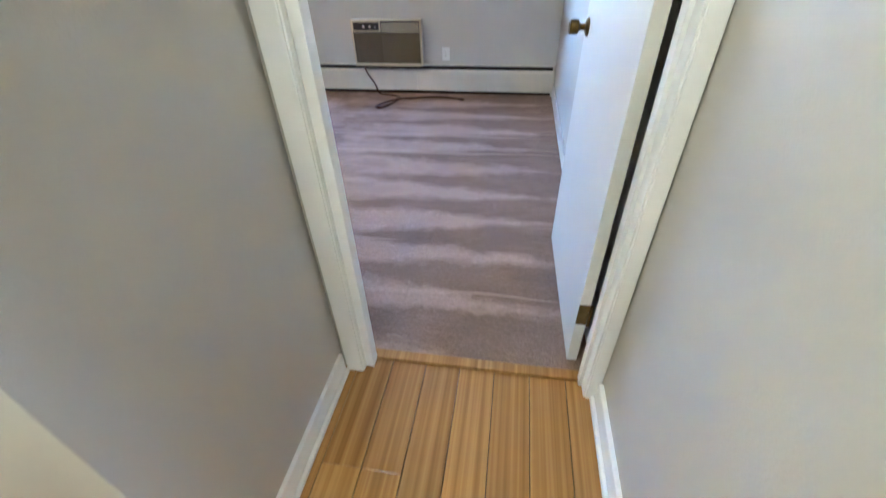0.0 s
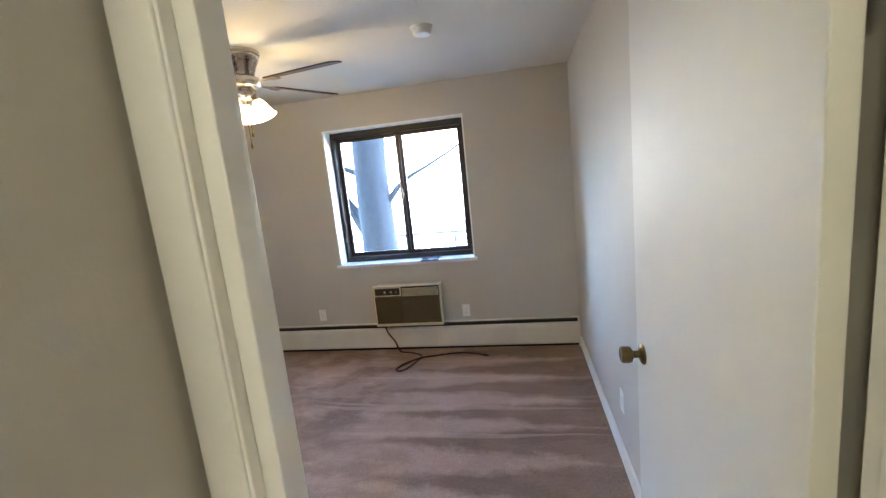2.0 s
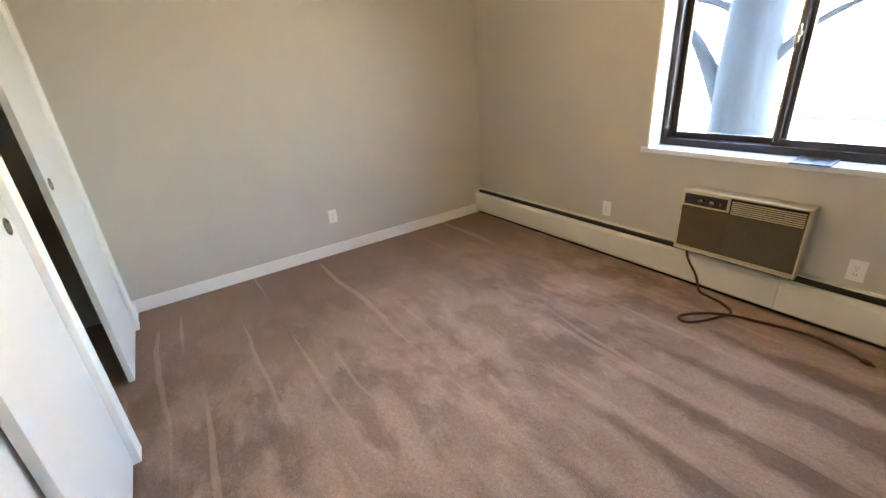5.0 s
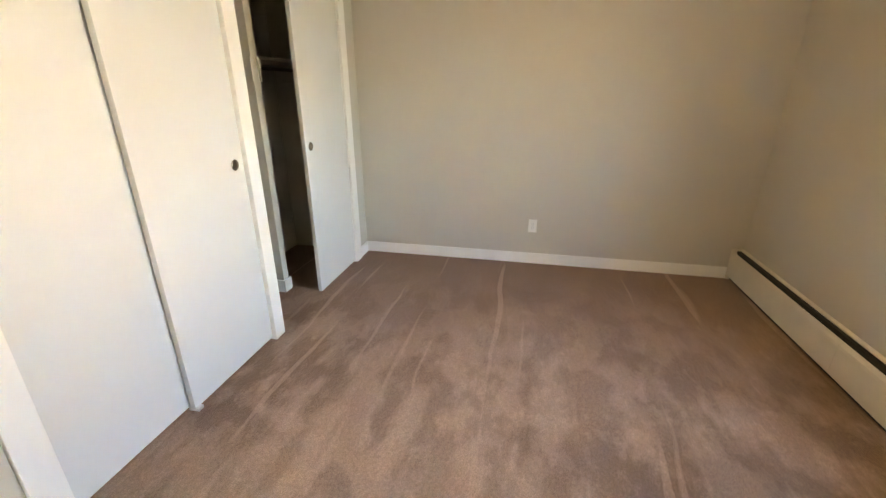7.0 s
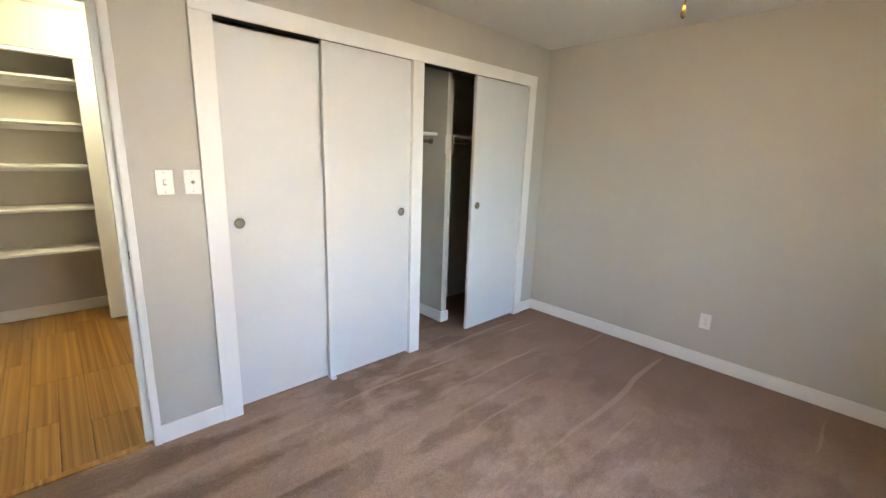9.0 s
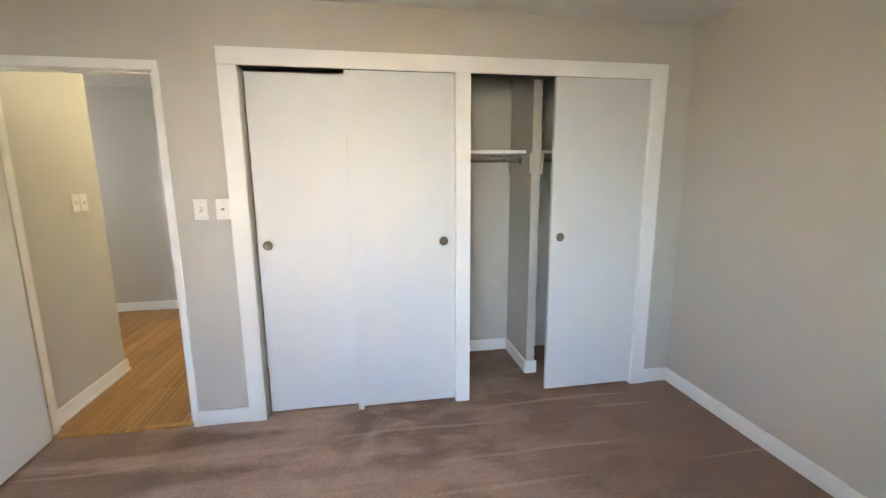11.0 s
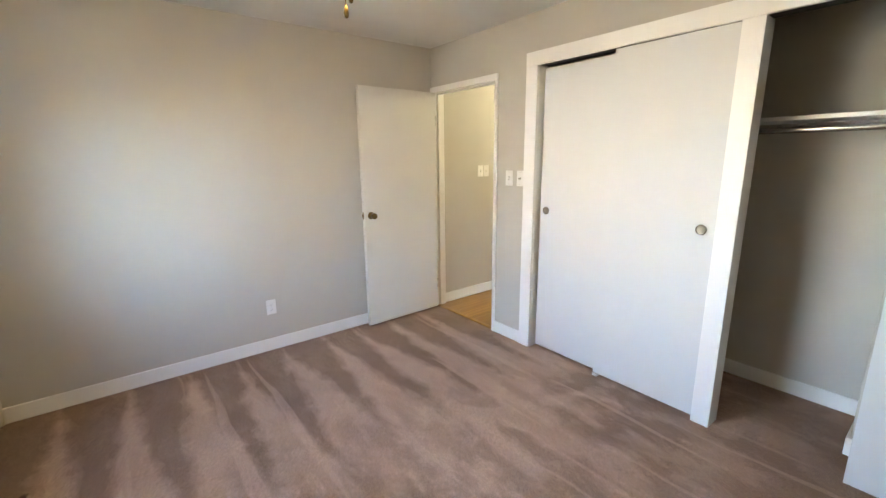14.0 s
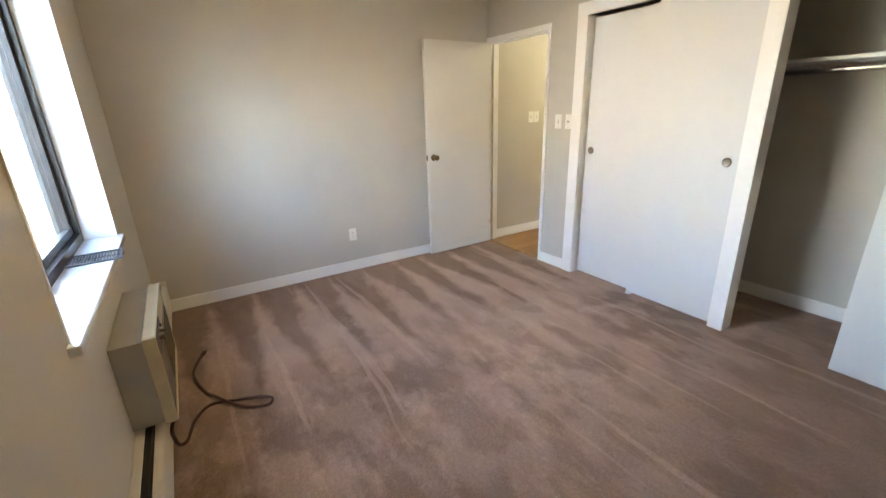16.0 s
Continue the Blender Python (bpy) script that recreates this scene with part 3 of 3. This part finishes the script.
# ---- outlets and switches ----
def plate_on(m, name, label, group, toggles=0, sockets=0, knob=False):
    """A cover plate whose back lies on the local xz plane and faces -y."""
    ob = thing(name, m, label, name.split("_")[1] if "_" in name else name, group)
    def put(nm, bm, mat, parent, lab="", smooth=False):
        bm.transform(m)
        return part(nm, bm, mat, parent, lab, smooth)
    plate = put("cover_plate", boxes((-0.036, 0.036, -0.006, 0.0, -0.058, 0.058), bevel=0.0025), plastic, ob)
    if sockets:
        put("insert", boxes((-0.0165, 0.0165, -0.008, -0.006, -0.034, 0.034), bevel=0.001), plastic, plate)
        for z in (-0.018, 0.018):
            put("slots", boxes((-0.008, -0.006, -0.0085, -0.0079, z - 0.004, z + 0.005), (0.006, 0.008, -0.0085, -0.0079, z - 0.004, z + 0.004), (-0.002, 0.002, -0.0085, -0.0079, z - 0.010, z - 0.007)), slot_dark, plate)
    if toggles:
        put("toggle", boxes((-0.005, 0.005, -0.016, -0.006, -0.006, 0.012), bevel=0.0015), plastic, plate)
        put("toggle_well", boxes((-0.007, 0.007, -0.0068, -0.006, -0.014, 0.014)), case_paint, plate)
    if knob:
        put("dimmer_knob", lathe([(0, 0.016), (0.006, 0.016), (0.008, 0.006), (0.008, 0)], Matrix.Translation((0, -0.006, 0)) @ pose(0, 0, 0, 90, 0, 0), 16), case_paint, plate, "", True)
    for z in ((-0.045, 0.045) if not sockets else (0.0,)):
        put("screw", lathe([(0.003, 0.0), (0.0025, 0.001), (0, 0.001)], Matrix.Translation((0, -0.0085 if sockets else -0.006, z)) @ pose(0, 0, 0, 90, 0, 0), 8), case_paint, plate)
    return ob


plate_on(pose(-2.492, D, 0.361), "wall_outlet", "white electrical outlet on the greige window wall", "wall outlets", sockets=2)
plate_on(pose(-1.027, D, 0.351), "wall_outlet", "white electrical outlet beside the air conditioner", "wall outlets", sockets=2)
plate_on(pose(0.0, 1.59, 0.352, 0, 0, -90), "wall_outlet", "white electrical outlet above the skirting by the door", "wall outlets", sockets=2)
plate_on(pose(W, 1.535, 0.347, 0, 0, 90), "wall_outlet", "white electrical outlet on the long plain wall", "wall outlets", sockets=2)
plate_on(pose(-1.000, 0.0, 1.314, 0, 0, 180), "light_switch", "white light switch beside the doorway", "light switches", toggles=1, knob=False)
plate_on(pose(-1.115, 0.0, 1.314, 0, 0, 180), "light_switch", "white fan control switch beside the closet surround", "light switches", knob=True)
for y in (-0.622, -0.703):
    plate_on(pose(0.0, y, 1.328, 0, 0, -90), "light_switch", "white light switch on the hall wall", "light switches", toggles=1)

# ---- ceiling ----
detector = thing("smoke_detector", (-0.925, 1.89, H), "round white smoke detector on the ceiling", "smoke detector")
part("base_ring", lathe([(0.062, 0.0), (0.062, -0.008), (0.054, -0.010), (0.054, -0.004), (0, -0.004)], pose(-0.925, 1.89, H), 32), plastic, detector, smooth=True)
part("cap", lathe([(0.052, -0.004), (0.052, -0.030), (0.044, -0.042), (0.02, -0.046), (0, -0.046)], pose(-0.925, 1.89, H), 32), plastic, detector, smooth=True)

fan = thing("ceiling_fan", FAN, "brushed nickel ceiling fan with dark blades and lit glass shades", "ceiling fan")
C = pose(*FAN)
part("canopy", lathe([(0, 0), (0.118, 0), (0.120, -0.012), (0.116, -0.024), (0.110, -0.027), (0.108, -0.050), (0.100, -0.060), (0.088, -0.085), (0.078, -0.115), (0.070, -0.140), (0, -0.140)], C, 40), nickel, fan, smooth=True)
part("motor_hub", lathe([(0, -0.140), (0.085, -0.140), (0.100, -0.150), (0.104, -0.170), (0.098, -0.190), (0.080, -0.202), (0, -0.202)], C, 40), nickel, fan, smooth=True)
part("switch_housing", lathe([(0, -0.202), (0.062, -0.202), (0.066, -0.215), (0.060, -0.245), (0.045, -0.262), (0, -0.266)], C, 32), nickel, fan, smooth=True)
for k in range(5):
    turn = -10 + 72 * k
    m = C @ pose(0, 0, -0.176, 0, 0, turn)
    iron = boxes((0.085, 0.20, -0.017, 0.017, -0.005, 0.001), (0.19, 0.25, -0.042, 0.042, -0.004, 0.001), bevel=0.002)
    iron.transform(m)
    arm = part("blade_iron", iron, nickel, fan)
    outline = [(0.195, -0.050), (0.32, -0.058), (0.52, -0.066), (0.625, -0.066), (0.655, -0.052), (0.662, 0.0), (0.655, 0.052), (0.625, 0.066), (0.52, 0.066), (0.32, 0.058), (0.195, 0.050)]
    bl = bmesh.new()
    lo = [bl.verts.new((x, y, 0.001)) for x, y in outline]
    hi = [bl.verts.new((x, y, 0.008)) for x, y in outline]
    bl.faces.new(lo[::-1])
    bl.faces.new(hi)
    for i in range(len(outline)):
        j = (i + 1) % len(outline)
        bl.faces.new((lo[i], lo[j], hi[j], hi[i]))
    bl.transform(m @ pose(0, 0, 0, 12, 0, 0))
    part("blade", bl, blade_mat, arm, "dark wood fan blade")
for x, y, z, a in BULBS:
    m = pose(FAN.x, FAN.y, FAN.z - 0.245, 0, 0, a) @ pose(0.050, 0, 0, 0, -24, 0)
    arm = part("light_arm", lathe([(0.018, 0.01), (0.020, -0.022), (0.026, -0.030), (0.024, -0.040)], m, 20), nickel, fan, smooth=True)
    bell = [(0.024, -0.032), (0.034, -0.045), (0.044, -0.070), (0.050, -0.100), (0.060, -0.128), (0.068, -0.138), (0.066, -0.139), (0.057, -0.127), (0.047, -0.099), (0.041, -0.070), (0.031, -0.046), (0.021, -0.034)]
    shade = part("glass_shade", lathe(bell, m, 28), shade_mat, arm, "lit frosted bell glass shade", smooth=True)
    shade.visible_shadow = False
for dx, dy, length in ((0.025, -0.02, 0.20), (-0.02, 0.02, 0.26)):
    x, y = FAN.x + dx, FAN.y + dy
    chain = part("pull_chain", tube([(x, y, 2.18), (x, y, 2.18 - length)], 0.0022, 6, smooth=2), brass, fan, "brass pull chain")
    part("chain_fob", lathe([(0, 0.004), (0.004, 0.0), (0.008, -0.018), (0.006, -0.030), (0, -0.034)], pose(x, y, 2.18 - length), 12), brass, chain, smooth=True)

# ---- hall ----
HY = -2.05
hall_floor = structure("hall_floor", boxes((-2.2, 2.2, -2.56, -0.82, -0.05, -0.011), (-0.915, 0.0, -0.82, -0.03, -0.05, -0.011)), slot_dark, "golden bamboo plank hall floor", "floor")
structure("wall_hall_south", wall_x(-2.2, 0.05, HY - 0.1, HY, H, [(-1.48, -0.14, -0.05, 2.13)]), wall_paint, "cream lit hall wall with linen closet", "wall")
structure("wall_linen_east", boxes((-0.10, 0.05, -2.55, HY - 0.1, -0.05, H)), wall_paint, "painted hall corner", "wall")
structure("wall_linen_west", boxes((-1.52, -1.48, -2.55, HY - 0.1, -0.05, H)), wall_paint, "painted linen closet side", "wall")
structure("wall_hall_far", boxes((-2.2, 2.3, -2.65, -2.55, -0.05, H)), wall_paint, "grey painted far hall wall", "wall")
structure("wall_hall_north", boxes((0.12, 2.3, -0.90, -0.78, -0.05, H)), wall_paint, "painted wall round the hall corner", "wall")
structure("wall_hall_end", boxes((-2.3, -2.2, -2.65, -0.80, -0.05, H)), wall_paint, "painted hall end wall", "wall")
structure("wall_hall_light", boxes((2.2, 2.3, -2.55, -0.90, -0.05, H)), wall_paint, "plain painted hall end wall behind the added daylight lamp", "wall")


def moulded(name, x0, x1, y0, y1, out):
    """Skirting with a shoe strip; out is the side on which the strip lies."""
    ax, ay = out
    bm = boxes((x0, x1, y0, y1, 0, 0.095), bevel=0.004)
    if ax:
        xs = (x1, x1 + 0.014) if ax > 0 else (x0 - 0.014, x0)
        box(bm, *xs, y0, y1, 0, 0.022, 0.005)
    else:
        ys = (y1, y1 + 0.014) if ay > 0 else (y0 - 0.014, y0)
        box(bm, x0, x1, *ys, 0, 0.022, 0.005)
    return structure(name, bm, trim_paint, "white painted skirting with shoe moulding", "baseboard")


moulded("baseboard_hall_west", -0.917, -0.901, -0.80, BACK - 0.019, (1, 0))
moulded("baseboard_hall_east", -0.016, 0.002, -0.915, BACK - 0.019, (-1, 0))
moulded("baseboard_hall_corner", -0.016, 2.2, -0.916, -0.899, (0, -1))
moulded("baseboard_hall_far", 0.05, 2.2, -2.551, -2.535, (0, 1))
moulded("baseboard_linen_pier", -0.14, 0.066, HY - 0.002, HY + 0.014, (0, 1))
moulded("baseboard_linen_side", 0.048, 0.066, -2.53, HY - 0.004, (1, 0))
moulded("baseboard_linen_back", -1.48, -0.10, -2.551, -2.535, (0, 1))

linen_door = thing("linen_closet_door", (-1.16, HY - 0.02, 0), "cream painted sliding linen closet door pushed aside", "closet door")
part("panel", boxes((-1.478, -0.845, HY - 0.05, HY - 0.02, 0.02, 2.10), bevel=0.002), closet_paint, linen_door)
part("head_track", boxes((-1.478, -0.142, HY - 0.09, HY - 0.01, 2.105, 2.129)), trim_paint, linen_door)
for z in (0.60, 0.95, 1.29, 1.62, 1.95):
    shelf = thing("linen_shelf", (-0.8, -2.35, z), "white painted linen closet shelf", "shelf", "linen closet shelves")
    part("board", boxes((-1.478, -0.102, -2.549, -2.22, z, z + 0.02), bevel=0.002), trim_paint, shelf)
    part("cleat", boxes((-1.478, -0.102, -2.549, -2.532, z - 0.045, z - 0.001)), trim_paint, shelf)

# ---- outdoors ----
# unseen block, added so that tree and near ground lie out of the sun
structure("wall_upper_floors", boxes((-9.0, 7.0, -9.0, D + 0.26, H + 0.121, 10.0)), facade_paint, "unseen block over the ceiling that shades the tree from the sun", "building")
tagged(new("ground", mesh_of("ground", boxes((-600, 600, D + 0.27, 900, -1.3, -0.9)), lawn_mat())), "pale winter ground outside the window", "ground", kind="structure")
tree = thing("tree", (-2.72, 5.7, -0.9), "big bare tree outside the window, bark tinted blue for glare", "tree")
part("trunk", tube([(-2.64, 5.7, -1.0), (-2.66, 5.7, -0.2), (-2.68, 5.7, 0.7), (-2.69, 5.7, 1.2), (-2.69, 5.7, 1.7), (-2.66, 5.7, 2.6), (-2.60, 5.7, 4.0), (-2.5, 5.75, 6.5)], [0.42, 0.33, 0.272, 0.268, 0.25, 0.25, 0.24, 0.2], 20), bark_mat, tree, smooth=True)
for pts, rad in (([(-2.85, 5.7, 0.95), (-3.05, 5.68, 1.25), (-3.30, 5.68, 1.62), (-3.75, 5.65, 2.0), (-4.5, 5.6, 2.3)], [0.15, 0.085, 0.055, 0.04, 0.02]),
                 ([(-2.90, 5.75, 1.8), (-3.3, 5.8, 1.95), (-3.9, 5.9, 1.98)], [0.05, 0.03, 0.015]),
                 ([(-2.50, 5.7, 1.30), (-2.20, 5.75, 1.62), (-1.75, 5.8, 1.85), (-1.2, 5.85, 2.15), (-0.6, 5.9, 2.6), (0.2, 6.0, 3.4)], [0.06, 0.034, 0.022, 0.018, 0.014, 0.008]),
                 ([(-2.45, 5.7, 2.6), (-2.0, 5.75, 3.3), (-1.3, 5.8, 4.2)], [0.10, 0.07, 0.04]),
                 ([(-2.85, 5.7, 2.9), (-3.4, 5.7, 3.7), (-4.2, 5.8, 4.6)], [0.11, 0.07, 0.04])):
    part("limb", tube(pts, rad, 10), bark_mat, tree, smooth=True)

fence = thing("railing", (-4.0, 9.0, -0.9), "low painted steel railing beyond the tree", "railing")
part("rail", boxes((-9, 1.5, 8.98, 9.02, 0.34, 0.39)), blue_steel, fence)
part("rail", boxes((-9, 1.5, 8.98, 9.02, -0.72, -0.67)), blue_steel, fence)
for i in range(70):
    part("baluster", boxes((-9 + i * 0.152, -8.975 + i * 0.152, 8.99, 9.01, -0.9, 0.34)), blue_steel, fence)

bush = thing("bush", (-1.95, 10.0, -0.9), "low pale green bush beyond the railing", "bush")
twigs = random.Random(8)
stems, leaves = bmesh.new(), bmesh.new()
for k in range(14):
    a, lean = twigs.uniform(0, 6.28), twigs.uniform(0.1, 0.55)
    top = Vector((-1.95 + lean * math.cos(a), 10.0 + lean * math.sin(a), twigs.uniform(-0.1, 0.42)))
    root = Vector((-1.95 + 0.15 * math.cos(a), 10.0 + 0.15 * math.sin(a), -0.9))
    tube([root, root.lerp(top, 0.5) + Vector((0, 0, 0.08)), top], [0.016, 0.011, 0.005], 5, stems, 3)
    for q in range(34):
        at = root.lerp(top, twigs.uniform(0.35, 1.0)) + Vector((twigs.gauss(0, 0.07), twigs.gauss(0, 0.07), twigs.gauss(0, 0.06)))
        turn = pose(*at, twigs.uniform(0, 360), twigs.uniform(0, 360), twigs.uniform(0, 360))
        w = twigs.uniform(0.025, 0.05)
        leaves.faces.new([leaves.verts.new(turn @ Vector(c)) for c in ((-w * 1.4, 0, 0), (0, -w * 0.6, 0.01), (w * 1.4, 0, 0), (0, w * 0.6, 0.01))])
part("stems", stems, bark_mat, bush)
part("leaves", leaves, leaf_paint, bush)
sapling = thing("sapling", (-2.3, 10.4, -0.9), "pale leaning sapling trunk beside the bush", "tree")
part("trunk", tube([(-2.75, 10.4, -0.95), (-2.45, 10.4, -0.35), (-2.1, 10.4, 0.2), (-1.7, 10.4, 0.75), (-1.2, 10.4, 1.5)], [0.09, 0.075, 0.065, 0.05, 0.03], 10), facade_paint, sapling, smooth=True)

house = thing("house", (-8, 26, -0.9), "pale low house across the way", "house")
part("wall", boxes((-26, 4, 26, 34, -0.9, 5.2)), facade_paint, house)
roof = bmesh.new()
for x in (-26.6, 4.6):
    for y, z in ((25.4, 5.2), (34.6, 5.2), (30, 8.0)):
        roof.verts.new((x, y, z))
roof.verts.ensure_lookup_table()
for q in ((0, 1, 2), (5, 4, 3), (0, 2, 5, 3), (2, 1, 4, 5), (1, 0, 3, 4)):
    roof.faces.new([roof.verts[i] for i in q])
part("roof", roof, roof_grey, house)
for k in range(6):
    x = -24 + k * 4.6
    for z in (0.4, 3.2):
        win = part("window", boxes((x, x + 1.6, 25.93, 25.995, z, z + 1.4)), trim_paint, house)
        part("pane", boxes((x + 0.1, x + 0.75, 25.91, 25.928, z + 0.1, z + 1.3), (x + 0.85, x + 1.5, 25.91, 25.928, z + 0.1, z + 1.3)), washed_pane, win)

# ---- hall planks ----
plank_meshes = {}
rng = random.Random(5)


def plank(x0, x1, y0, y1):
    key = (round(x1 - x0, 4), round(y1 - y0, 4))
    if key not in plank_meshes:
        w, d = key
        bm = boxes((0.0012, w - 0.0012, 0.0006, d - 0.0006, -0.010, 0.0), bevel=0.0018)
        plank_meshes[key] = mesh_of("plank", bm, bamboo_mat)
    ob = new("plank", plank_meshes[key])
    ob.location, ob.parent = (x0, y0, 0), hall_floor


for i in range(-17, 18):
    xa = -0.105 + i * 0.1265
    xb = xa + 0.1265
    if xb < -2.2 or xa > 2.2:
        continue
    top = -0.046 if xb > -0.90 and xa < -0.02 else -0.80 if xa < -0.8 else -0.90
    xa2, xb2 = (max(xa, -0.915), min(xb, 0.0)) if top == -0.046 else (max(xa, -2.2), min(xb, 2.2))
    cuts = sorted({-2.55, top, -1.1 - 0.2 * rng.randint(0, 2), -1.9 - 0.1 * rng.randint(0, 3)})
    if top == -0.046:
        cuts = sorted(set(cuts) | {-0.45 - 0.1 * rng.randint(0, 3)} if rng.random() < 0.3 else set(cuts))
    if top == -0.046:
        cuts = sorted(set(cuts) | {-0.90 if xb > 0.0 else -0.80 if xa < -0.915 else top})
    for a, c in zip(cuts, cuts[1:]):
        if c - a > 0.02:
            inside = top == -0.046 and c > -0.79
            plank(xa2 if inside else max(xa, -2.2), xb2 if inside else min(xb, 2.2), a, c)
